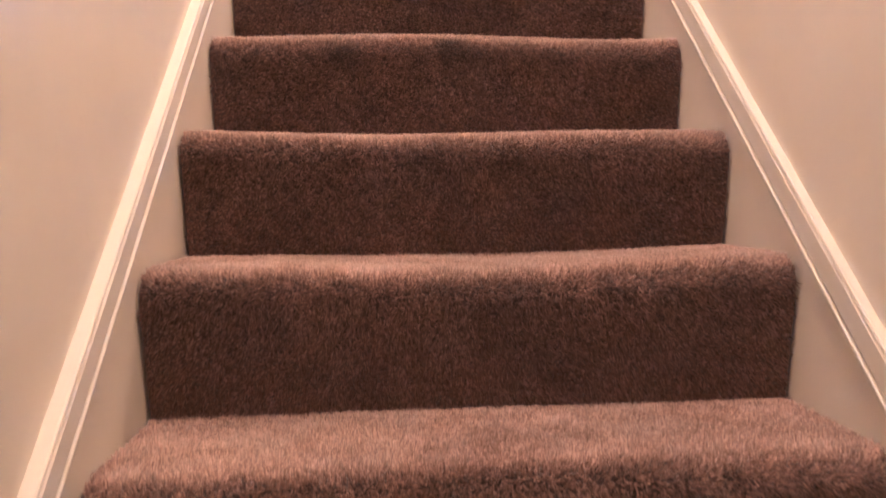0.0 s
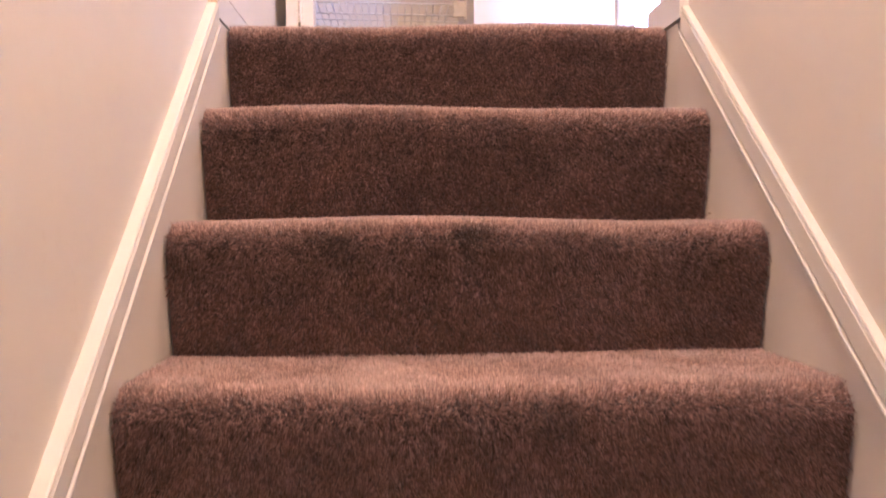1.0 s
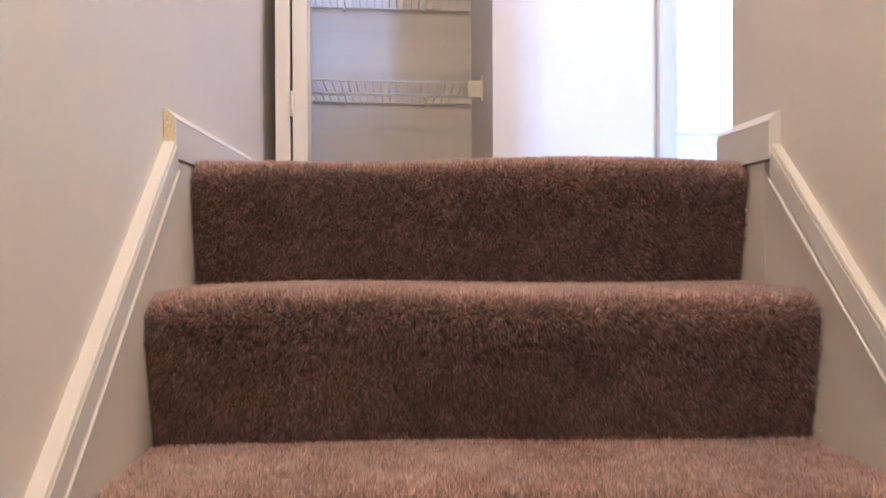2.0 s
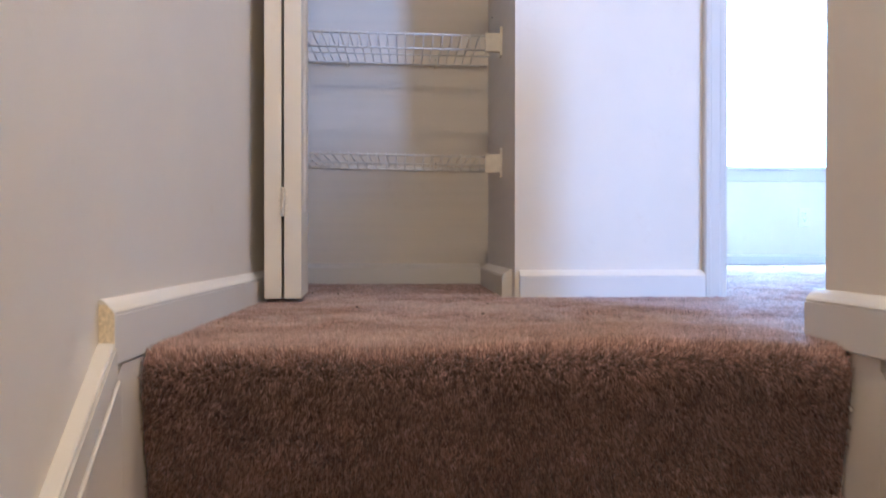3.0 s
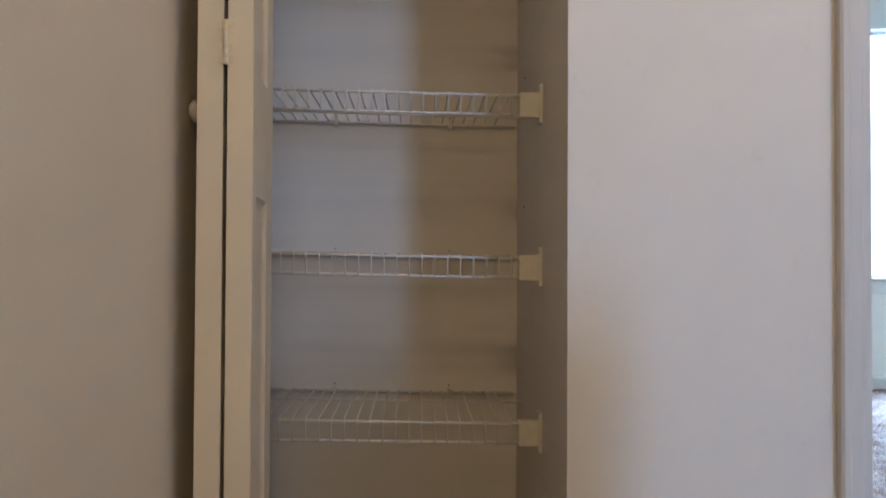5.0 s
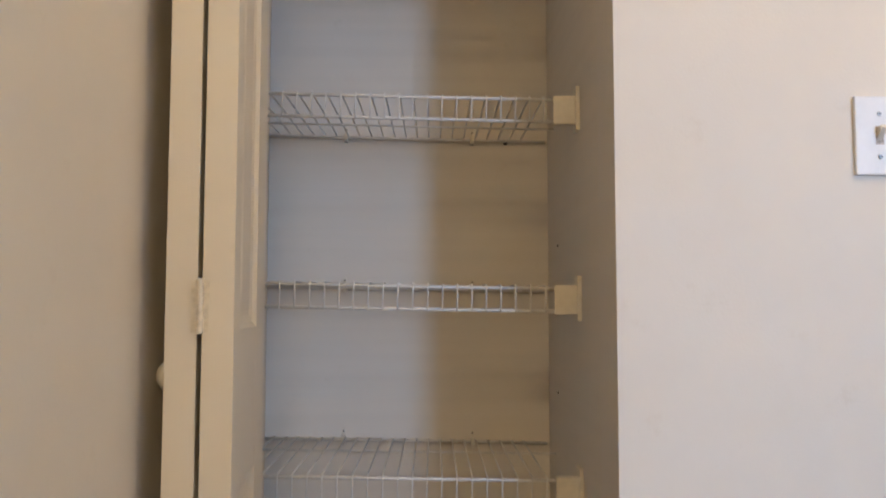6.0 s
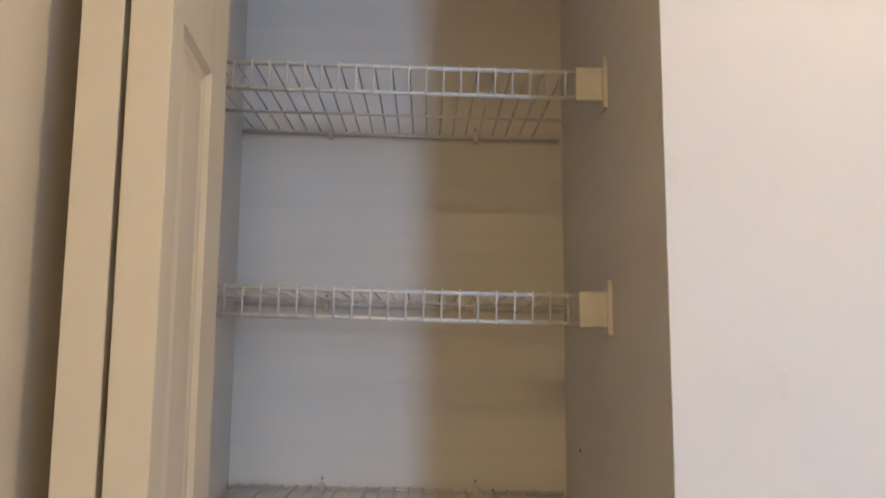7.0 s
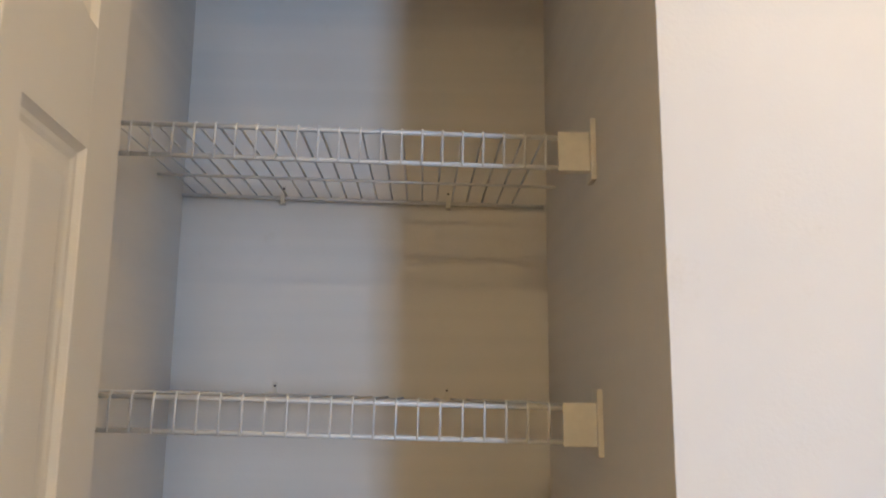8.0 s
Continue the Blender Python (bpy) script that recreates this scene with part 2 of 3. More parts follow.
# ---- the large structure ----
X_L, X_R = -0.446, 0.450         # stairwell walls
C_L, C_R = -0.428, 0.436         # edges of the stair carpet
WALL_Y, BACK_Y = 0.876, 1.522    # closet front wall, closet back wall
CLO_L, CLO_R = -0.473, 0.139
END_Y = 0.050                    # where the right stairwell wall stops
FAR_Y = 3.876                    # window wall of the bedroom
RISE, RUN, STEPS = 0.194, 0.2205, 13
FOOT = -0.021                    # foot of the topmost riser
PILE = 0.007                     # the carpet's backing lies this far below its tips
TOP, LOW = 2.44, -RISE * STEPS

setting("wall_left", [(X_L - 0.12, X_L, -3.2, WALL_Y + 0.11, LOW - 0.1, TOP)], M_WALL, "beige painted wall along the stairs, faintly scuffed", "wall")
# the 0.74 cut is out of view, set to pass and block loft daylight
bm = bmesh.new()
sweep(bm, [(0, y, z) for y, z in ((-3.2, LOW - 0.1), (END_Y, LOW - 0.1), (END_Y, 0.74), (-0.74, 0.74), (-0.74, TOP), (-3.2, TOP))], (X_R, 0, 0), (X_R + 0.12, 0, 0))
bmesh.ops.bevel(bm, geom=[e for e in bm.edges if abs(e.verts[0].co.z - e.verts[1].co.z) > 0.5 and e.verts[0].co.y > -0.6], offset=0.004, segments=3, affect="EDGES")
tagged(new("wall_right", mesh_of("wall_right", bm, M_WALL)), "beige painted stairwell wall ending at the landing", "wall", kind="structure")
setting("wall_stair_foot", [(X_L, X_R, -3.2, -3.08, LOW - 0.1, TOP)], M_WALL, "plain beige wall at the foot of the stairs", "wall")
bm = bmesh.new()
for b in ((CLO_R, 0.644, WALL_Y, WALL_Y + 0.11, -0.01, TOP), (1.41, 3.5, WALL_Y, WALL_Y + 0.11, -0.01, TOP), (0.644, 1.41, WALL_Y, WALL_Y + 0.11, 2.05, TOP)):
    box(bm, *b)
bmesh.ops.bevel(bm, geom=[e for e in bm.edges if all(abs(v.co.x - CLO_R) + abs(v.co.y - WALL_Y) < 0.001 for v in e.verts)], offset=0.0008, segments=1, affect="EDGES")
tagged(new("wall_landing", mesh_of("wall_landing", bm, M_WALL)), "off-white landing wall with a doorway cut through", "wall", kind="structure")
setting("wall_closet_header", [(X_L, CLO_R, WALL_Y, WALL_Y + 0.11, 2.06, TOP)], M_WALL, "off-white wall above the closet opening", "wall")
setting("wall_closet_left", [(CLO_L - 0.12, CLO_L, WALL_Y + 0.11, BACK_Y + 0.12, -0.01, TOP)], M_CLOSET, "painted side wall inside the closet, patched", "wall")
setting("wall_closet_right", [(CLO_R, CLO_R + 0.10, WALL_Y + 0.11, BACK_Y + 0.12, -0.01, TOP)], M_CLOSET, "painted side wall inside the closet with nail holes", "wall")
setting("wall_closet_back", [(CLO_L, CLO_R, BACK_Y, BACK_Y + 0.12, -0.01, TOP)], M_CLOSET, "painted back wall of the closet, light stripes in its colour", "wall")
setting("wall_bedroom_left", [(CLO_R, CLO_R + 0.10, BACK_Y + 0.12, FAR_Y, -0.01, TOP)], M_WALL, "plain off-white bedroom wall", "wall")
setting("wall_bedroom_right", [(3.5, 3.62, WALL_Y, FAR_Y, -0.01, TOP)], M_WALL, "plain off-white bedroom wall", "wall")
WIN = (1.44, 2.549, 0.602, 1.98)
setting("wall_bedroom_window", [(CLO_R, WIN[0], FAR_Y, FAR_Y + 0.14, -0.01, TOP), (WIN[1], 3.62, FAR_Y, FAR_Y + 0.14, -0.01, TOP),
                                (WIN[0], WIN[1], FAR_Y, FAR_Y + 0.14, -0.01, WIN[2]), (WIN[0], WIN[1], FAR_Y, FAR_Y + 0.14, WIN[3], TOP)],
        M_WALL, "off-white bedroom wall round a bright window", "wall")
LWIN = (2.01, 2.61, 0.80, 2.10)
setting("wall_loft_window", [(X_R, X_R + 0.12, -4.4, -3.2, -0.01, TOP), (X_R + 0.12, LWIN[0], -4.4, -4.28, -0.01, TOP), (LWIN[1], 3.5, -4.4, -4.28, -0.01, TOP),
                             (LWIN[0], LWIN[1], -4.4, -4.28, -0.01, LWIN[2]), (LWIN[0], LWIN[1], -4.4, -4.28, LWIN[3], TOP)],
        M_WALL, "plain off-white loft wall round a window opening", "wall")
setting("wall_loft_side", [(3.5, 3.62, -4.4, WALL_Y, -0.01, TOP)], M_WALL, "plain off-white loft wall", "wall")
setting("ceiling", [(X_L - 0.2, 3.7, -4.5, FAR_Y + 0.2, TOP, TOP + 0.1)], M_CEIL, "flat white painted ceiling", "ceiling")
setting("floor_lower", [(X_L, X_R, -3.1, -RUN * (STEPS - 1), LOW - 0.1, LOW)], M_BACK_SHADED, "brown carpet at the foot of the stairs", "floor")
floor = setting("floor", [(CLO_L - 0.1, 3.6, FOOT + RUN + 0.006, FAR_Y + 0.1, -0.1, -PILE), (C_R + 0.0005, 3.6, END_Y - 0.02, FOOT + RUN + 0.006, -0.1, -PILE), (X_R + 0.12, 3.6, -4.4, END_Y - 0.02, -0.1, -PILE)], M_FLOOR,
                "mauve-brown cut-pile carpet over landing, closet and bedroom", "floor")
backdrop = tagged(new("backdrop"), "blown-out daylight outside the window", "backdrop", kind="structure")
bm = bmesh.new()
box(bm, -0.6, 4.6, FAR_Y + 1.6, FAR_Y + 1.62, -0.9, 3.6)
part("bright_sky", bm, M_OUT, backdrop)


# ---- staircase ----
def step_profile(k, arc=7):
    """Points (y, z) and outward normals from the back of tread k over the rounded nose and down the slanting riser."""
    z, back, front, r = -RISE * (k - 1) - PILE, FOOT - RUN * (k - 2) + 0.006, FOOT - RUN * (k - 1) - 0.024, 0.032
    foot = Vector((FOOT - RUN * (k - 1) + 0.005, z - RISE))
    c = Vector((front + r, z - r))
    d = foot - c
    turn = math.atan2(d.y, d.x) - math.acos(r / d.length)
    end = turn % (2 * math.pi)
    pts = [Vector((back, z))]
    for i in range(arc + 1):
        a = math.pi / 2 + (end - math.pi / 2) * i / arc
        pts.append(c + r * Vector((math.cos(a), math.sin(a))))
    return pts + [foot]


def along(pts, s):
    """Places and normals at lengths s along a profile."""
    p = np.array([tuple(q) for q in pts])
    seg = np.linalg.norm(np.diff(p, axis=0), axis=1)
    edge = np.concatenate([[0], np.cumsum(seg)])
    i = np.clip(np.searchsorted(edge, s, side="right") - 1, 0, len(seg) - 1)
    f = ((s - edge[i]) / seg[i])[:, None]
    d = (p[i + 1] - p[i]) / seg[i][:, None]
    return p[i] + d * f * seg[i][:, None], np.stack([d[:, 1], -d[:, 0]], 1), edge[-1]


staircase = tagged(new("staircase"), "straight carpeted flight between two painted skirt boards", "stairs", kind="structure")
rng = np.random.default_rng(7)
for k in range(1, STEPS + 1):
    pts = step_profile(k)
    bm = bmesh.new()
    body = [*pts, Vector((pts[-1].x + 0.03, pts[-1].y)), Vector((pts[0].x, pts[0].y - 0.05))]
    cols = 24
    rows = []
    for i in range(cols + 1):
        x = C_L + (C_R - C_L) * i / cols
        dip = 0.004 * math.sin(5.0 * x + k) + 0.003 * math.cos(9.0 * x - 2 * k)
        rows.append([bm.verts.new((x, p.x, p.y + (dip - 0.002 if 0 < j < len(pts) - 1 else 0))) for j, p in enumerate(body)])
    for r0, r1 in zip(rows, rows[1:]):
        for j in range(len(body)):
            bm.faces.new((r0[j], r0[(j + 1) % len(body)], r1[(j + 1) % len(body)], r1[j]))
    bm.faces.new(rows[0])
    bm.faces.new(rows[-1][::-1])
    step = part("step", bm, M_BACK_SHADED, staircase, "mauve-brown carpeted step with a rounded nose", True)
    if k <= 6:
        _, _, length = along(pts, np.array([0.0]))
        gap = 0.0020
        n = int((C_R - C_L) * length / gap ** 2)
        s, x = rng.uniform(0, length - 0.003, n), rng.uniform(C_L + 0.002, C_R - 0.002, n)
        yz, nrm, _ = along(pts, s)
        dip = 0.004 * np.sin(5.0 * x + k) + 0.003 * np.cos(9.0 * x - 2 * k)
        fade = np.clip((length - s) / 0.05, 0, 1) * np.clip(s / 0.03, 0, 1)
        place = np.stack([x, yz[:, 0], yz[:, 1] + dip * fade], 1)
        normal = np.stack([0 * x, nrm[:, 0], nrm[:, 1]], 1)
        hang = np.clip(1.05 - nrm[:, 1], 0, 1)
        lay = np.stack([(0.08 + 0.16 * hang) * clumps(x + 3, 0.7 * s, 0.006, 10 + k), -0.16 * (1 - hang) + 0.12 * clumps(x + 3, s, 0.03, 20 + k) + 0.16 * (1 - hang) * clumps(x + 3, s, 0.11, 130 + k),
                        -0.38 * hang + 0.20 * hang * clumps(x + 3, 0.7 * s, 0.006, 40 + k) + 0.12 * clumps(x + 3, s, 0.04, 90 + k)], 1)
        tall = 0.0108 * (1 + (0.05 + 0.12 * hang) * clumps(x + 3, 0.7 * s, 0.006, 70 + k))
        tufts("carpet_pile", place, normal, rng, tall[:, None], 0.0013, lay, step, "", (0.16 + 0.04 * hang)[:, None])

SLOPE = RISE / RUN
LONG = 2.85


def slanted(name, profile, label, category, material=M_TRIM, y1=-0.126, y0=-LONG):
    """A board that follows the flight: its outline in x and upright z, drawn down the slope."""
    bm = bmesh.new()
    sweep(bm, [(x, 0, z) for x, z in profile], (0, y1, y1 * SLOPE), (0, y0, y0 * SLOPE))
    return tagged(new(name, mesh_of(name, bm, material)), label, category, kind="structure")


# share of the moulding's height, how far it stands out from the skirt board: bead, quirk, wide fillet, quirk, bead
MOULDING = [(0.0, 0.0045), (0.02, 0.0075), (0.15, 0.0078), (0.18, 0.0066), (0.19, 0.0022), (0.24, 0.0020), (0.26, 0.0052), (0.84, 0.0040),
            (0.855, 0.0002), (0.91, 0.0000), (0.925, 0.0026), (0.98, 0.0014), (1.0, -0.0006)]
for wall, face, s, width, lift in ((X_L, X_L + 0.0155, 1, 0.0530, 0.1300), (X_R, X_R - 0.0115, -1, 0.0620, 0.1268)):
    low = lift - width           # the lift is the moulding's top over the line of the riser feet
    slanted("skirt_board", [(wall, -0.40), (face, -0.40), (face, low), (wall, low)],
            "beige painted skirt board beside the carpeted steps", "skirt board", M_WALL, -0.10)
    setting("skirt_board", [(min(wall, face), max(wall, face), -0.0995, -0.004, -0.32, -0.010)], M_WALL, "beige painted skirt board under the landing baseboard", "skirt board")
    slanted("trim", [(wall, low), *[(face + s * t, low + u * width) for u, t in MOULDING], (wall, low + width)],
            "cream gloss moulding above the skirt board", "trim", M_TRIM)


# ---- baseboards and casings ----
BASE = [(0.0, 0.0), (0.025, 0.0), (0.025, 0.0535), (0.0222, 0.0540), (0.0222, 0.0560), (0.0240, 0.0566), (0.0215, 0.0595), (0.0125, 0.0665), (0.0050, 0.0710), (0.0, 0.0710)]


def baseboard(a, b, out, label="white painted baseboard with a beaded top", z=-PILE, raw=False, thick=1.0):
    """Along the wall from a to b (x, y); out is the way the face looks."""
    a, b, out = Vector((*a, z)), Vector((*b, z)), Vector((*out, 0))
    bm = bmesh.new()
    prof = [out * t * thick + Vector((0, 0, h)) for t, h in BASE]
    sweep(bm, prof, a, b)
    ob = tagged(new("baseboard", mesh_of("baseboard", bm, M_BASE)), label, "baseboard", kind="structure")
    if raw:
        bm = bmesh.new()
        d = (a - b).normalized()
        sweep(bm, [out * t * thick + Vector((0, 0, h)) for t, h in ((0.001, 0.004), (0.024, 0.004), (0.024, 0.055), (0.019, 0.060), (0.012, 0.065), (0.001, 0.066))], a, a + d * 0.0015)
        part("bare_end", bm, M_RAW, ob, "yellowed bare wood end")
    return ob


baseboard((X_L, -0.127), (X_L, WALL_Y + 0.03), (1, 0), raw=True, thick=0.72)
baseboard((X_R, -0.127), (X_R, END_Y + 0.018), (-1, 0), thick=0.72)
baseboard((X_R, END_Y), (X_R + 0.15, END_Y), (0, 1), thick=0.72)
baseboard((CLO_R + 0.010, WALL_Y), (0.588, WALL_Y), (0, -1), "white baseboard under the light switch")
baseboard((CLO_R, WALL_Y + 0.045), (CLO_R, BACK_Y), (-1, 0), "cream baseboard inside the closet, cut short at the opening")
baseboard((CLO_L, BACK_Y), (CLO_R - 0.026, BACK_Y), (0, -1), "cream baseboard across the back of the closet")
baseboard((CLO_L, WALL_Y + 0.115), (CLO_L, BACK_Y - 0.026), (1, 0), "cream baseboard inside the closet")
baseboard((CLO_R + 0.1, FAR_Y), (3.5, FAR_Y), (0, -1), "white baseboard under the bedroom window")
baseboard((3.5, WALL_Y + 0.11), (3.5, FAR_Y - 0.026), (-1, 0), "white baseboard in the bedroom")


def casing(x0, x1, z0, z1, y, inner, label):
    """Upright or level door casing of moulded profile on a wall that faces -y."""
    bm = bmesh.new()
    if z1 - z0 > x1 - x0:
        w = x1 - x0
        prof = [(0, 0), (0, 0.017), (0.004, 0.021), (w * 0.28, 0.021), (w * 0.34, 0.0185), (w * 0.78, 0.015), (w * 0.86, 0.011), (w, 0.009), (w, 0)]
        sweep(bm, [((x0 + u) if inner > 0 else (x1 - u), y - t, 0) for u, t in prof], (0, 0, z0), (0, 0, z1))
    else:
        w = z1 - z0
        prof = [(0, 0), (0, 0.009), (w * 0.14, 0.011), (w * 0.66, 0.0185), (w * 0.72, 0.021), (w - 0.004, 0.021), (w, 0.017), (w, 0)]
        sweep(bm, [(0, y - t, z0 + u) for u, t in prof], (x0, 0, 0), (x1, 0, 0))
    return tagged(new("trim", mesh_of("trim", bm, M_TRIM)), label, "trim", kind="structure")


casing(0.588, 0.636, -0.006, 2.06, WALL_Y, 1, "white moulded casing of the bedroom doorway")
casing(1.416, 1.465, -0.006, 2.06, WALL_Y, -1, "white moulded casing of the bedroom doorway")
casing(0.588, 1.465, 2.062, 2.111, WALL_Y, 1, "white moulded head casing of the bedroom doorway")
setting("door_jamb", [(0.630, 0.647, WALL_Y - 0.004, WALL_Y + 0.115, -0.006, 2.055), (1.407, 1.424, WALL_Y - 0.004, WALL_Y + 0.115, -0.006, 2.055),
                      (0.647, 1.407, WALL_Y - 0.004, WALL_Y + 0.115, 2.04, 2.055)], M_TRIM, "white jamb lining of the bedroom doorway", "jamb")


# ---- windows ----
def window(name, x0, x1, z0, z1, y, depth, inward, label):
    """A window in an opening: slim frame and one pane."""
    w = tagged(new(name), label, "window", kind="structure")
    ym = y + inward * -depth * 0.55
    for nm, b in (("window_frame", (x0, x0 + 0.018, z0, z1)), ("window_frame", (x1 - 0.018, x1, z0, z1)), ("window_frame", (x0 + 0.018, x1 - 0.018, z1 - 0.018, z1)),
                  ("window_frame", (x0 + 0.018, x1 - 0.018, z0, z0 + 0.018))):
        bm = bmesh.new()
        box(bm, b[0], b[1], ym - 0.02, ym + 0.02, b[2], b[3], 0.003)
        part(nm, bm, M_PLATE, w)
    bm = bmesh.new()
    box(bm, x0 + 0.018, x1 - 0.018, ym - 0.002, ym + 0.002, z0 + 0.018, z1 - 0.018)
    part("pane", bm, M_GLASS, w).visible_shadow = False
    return w


win = window("window_1", *WIN, FAR_Y, 0.14, -1, "white bedroom window blown out by daylight, with painted sill")
bm = bmesh.new()
box(bm, WIN[0] - 0.035, WIN[1] + 0.035, FAR_Y - 0.028, FAR_Y + 0.05, WIN[2] - 0.018, WIN[2] + 0.002, 0.005)
part("window_sill", bm, M_TRIM, win)
bm = bmesh.new()
box(bm, WIN[0] - 0.02, WIN[1] + 0.024, FAR_Y - 0.014, FAR_Y - 0.0005, WIN[2] - 0.085, WIN[2] - 0.0182, 0.003)
part("apron", bm, M_TRIM, win)
window("window_2", *LWIN, -4.28, 0.12, 1, "plain white loft window")


# ---- closet: folding door ----
def leaf_meshes():
    """One leaf, along +y from its hinge edge, 0.245 long, 0.036 thick, with three raised panels on both faces."""
    long, th, z0, z1 = 0.250, 0.0178, 0.010, 2.03
    u0, u1 = 0.040, 0.168
    wells = [(0.197, 0.772), (0.955, 1.551), (1.658, 1.895)]
    made = []
    bm = bmesh.new()
    box(bm, -0.009, 0.009, 0.01, long - 0.01, z0 + 0.02, z1 - 0.02)
    made.append(("core", bm, None))
    for a, b in ((0.0, u0), (u1, long)):
        bm = bmesh.new()
        box(bm, -th, th, a, b, z0, z1, 0.0015)
        made.append(("stile", bm, None))
    levels = [z0, *[z for w in wells for z in w], z1]
    for a, b in zip(levels[::2], levels[1::2]):
        bm = bmesh.new()
        box(bm, -th + 0.0003, th - 0.0003, u0, u1, a, b)
        made.append(("rail", bm, None))
    for a, b in wells:
        bm = bmesh.new()
        for s in (-1, 1):
            inset = [(0.0, th - 0.0006), (0.006, th - 0.0052), (0.010, th - 0.0060), (0.014, 0.0100), (0.020, 0.0096), (0.034, th - 0.0042), (0.036, th - 0.0040)]
            rings = []
            for d, x in inset:
                rings.append([bm.verts.new((s * x, y, z)) for y, z in ((u0 + d, a + d), (u1 - d, a + d), (u1 - d, b - d), (u0 + d, b - d))])
            for r0, r1 in zip(rings, rings[1:]):
                for i in range(4):
                    bm.faces.new((r0[i], r0[(i + 1) % 4], r1[(i + 1) % 4], r1[i]))
            bm.faces.new(rings[-1])
        made.append(("panel", bm, None))
    return [(n, mesh_of(n, b, M_DOOR)) for n, b, _ in made]


door = tagged(new("bifold_door"), "cream panelled bifold closet door folded open against the wall", "door")
LEAF = leaf_meshes()
for x, turn in ((-0.3965, 4.0), (-0.3550, 4.0)):
    leaf = new("leaf", LEAF[0][1])
    leaf.parent = door
    leaf.matrix_basis = pose(x, 0.684, 0, 0, 0, turn)
    for n, me in LEAF[1:]:
        ob = new(n, me)
        ob.parent = leaf
for z in (0.182, 0.951, 1.750):
    bm = bmesh.new()
    rod(bm, [(-0.3750, 0.682, z), (-0.3750, 0.682, z + 0.062)], 0.0044, 12)
    for i in (1, 2):
        rod(bm, [(-0.3750, 0.682, z + 0.0207 * i - 0.0006), (-0.3750, 0.682, z + 0.0207 * i + 0.0006)], 0.0049, 12)
    box(bm, -0.3850, -0.3650, 0.6826, 0.685, z + 0.002, z + 0.060)
    part("hinge", bm, M_HINGE, door, "paint-spattered metal hinge")
bm = bmesh.new()
lathe(bm, [(0.006, -0.003), (0.006, 0.006), (0.011, 0.009), (0.0165, 0.014), (0.0165, 0.018), (0.011, 0.023), (0.001, 0.0245)], pose(-0.4190, 0.752, 0.898, 0, -90, 0))
part("knob", bm, M_DOOR, door, "small round knob", True)


# ---- closet: wire shelves ----
PITCH, SH_F, SH_B = 0.0252, 1.143, 1.511


def wire_mesh():
    bm = bmesh.new()
    rod(bm, [(0, SH_B, 0.0), (0, SH_F + 0.006, 0.0), (0, SH_F + 0.001, -0.003), (0, SH_F, -0.008), (0, SH_F, -0.046)], 0.0015, 6)
    return mesh_of("wire", bm, M_WIRE, True)


WIRE = wire_mesh()


def wire_shelf(z, tilt):
    """A ventilated shelf: heavy rods, cross wires bent down into the front lip, end brackets and back clips."""
    s = tagged(new("wire_shelf"), "white vinyl-coated wire shelf fixed across the closet", "shelf", "closet shelves")
    m = Matrix.Translation((0.094, 0, z)) @ pose(0, 0, 0, 0, tilt, 0)
    x0, x1 = -0.565, 0.038
    for name, y, dz, r in (("front_rod", SH_F + 0.003, -0.0052, 0.0031), ("front_rod", SH_F + 0.003, -0.0435, 0.0031), ("middle_rod", 1.385, -0.0040, 0.0024), ("back_rod", SH_B, -0.0044, 0.0031)):
        bm = bmesh.new()
        rod(bm, [m @ Vector((x0, y, dz)), m @ Vector((x1, y, dz))], r, 10)
        part(name, bm, M_WIRE, s, "", True)
    for i in range(24):
        w = new("wire", WIRE)
        w.parent = s
        w.matrix_basis = m @ pose(-0.0145 - PITCH * i + 0.0006 * math.sin(7.0 * i + 9 * z), 0, 0)
    bm = bmesh.new()
    box(bm, 0.094, 0.1345, SH_F - 0.004, SH_F + 0.012, z - 0.0485, z + 0.001, 0.002)
    box(bm, 0.1325, CLO_R + 0.0005, SH_F - 0.010, SH_F + 0.022, z - 0.060, z + 0.017, 0.0015)
    box(bm, 0.100, 0.134, SH_F + 0.010, SH_F + 0.030, z - 0.014, z - 0.009, 0.001)
    part("end_bracket", bm, M_PLASTIC, s, "cream plastic end bracket")
    zl = (m @ Vector((x0, 0, 0))).z
    bm = bmesh.new()
    box(bm, CLO_L - 0.0005, CLO_L + 0.006, SH_F - 0.008, SH_F + 0.022, zl - 0.056, zl + 0.012, 0.0015)
    part("end_bracket", bm, M_PLASTIC, s, "cream plastic end bracket")
    for x in (-0.304, -0.028):
        zc = (m @ Vector((x - 0.094, 0, 0))).z
        bm = bmesh.new()
        box(bm, x - 0.004, x + 0.004, BACK_Y - 0.016, BACK_Y + 0.0005, zc - 0.014, zc + 0.004, 0.0015)
        box(bm, x - 0.0022, x + 0.0022, BACK_Y - 0.005, BACK_Y + 0.0005, zc + 0.003, zc + 0.019, 0.0008)
        clip = part("back_clip", bm, M_PLASTIC, s, "small cream plastic wall clip")
        bm = bmesh.new()
        lathe(bm, [(0.0018, 0), (0.0018, 0.002), (0.0008, 0.0028)], pose(x, BACK_Y - 0.0048, zc + 0.013, 90, 0, 0), 8)
        part("nail", bm, M_RUST, clip)
    return s


for z, tilt in ((0.366, 0.9), (0.692, 0.9), (1.015, 0.9), (1.343, 1.1), (1.669, 1.1)):
    wire_shelf(z, tilt)


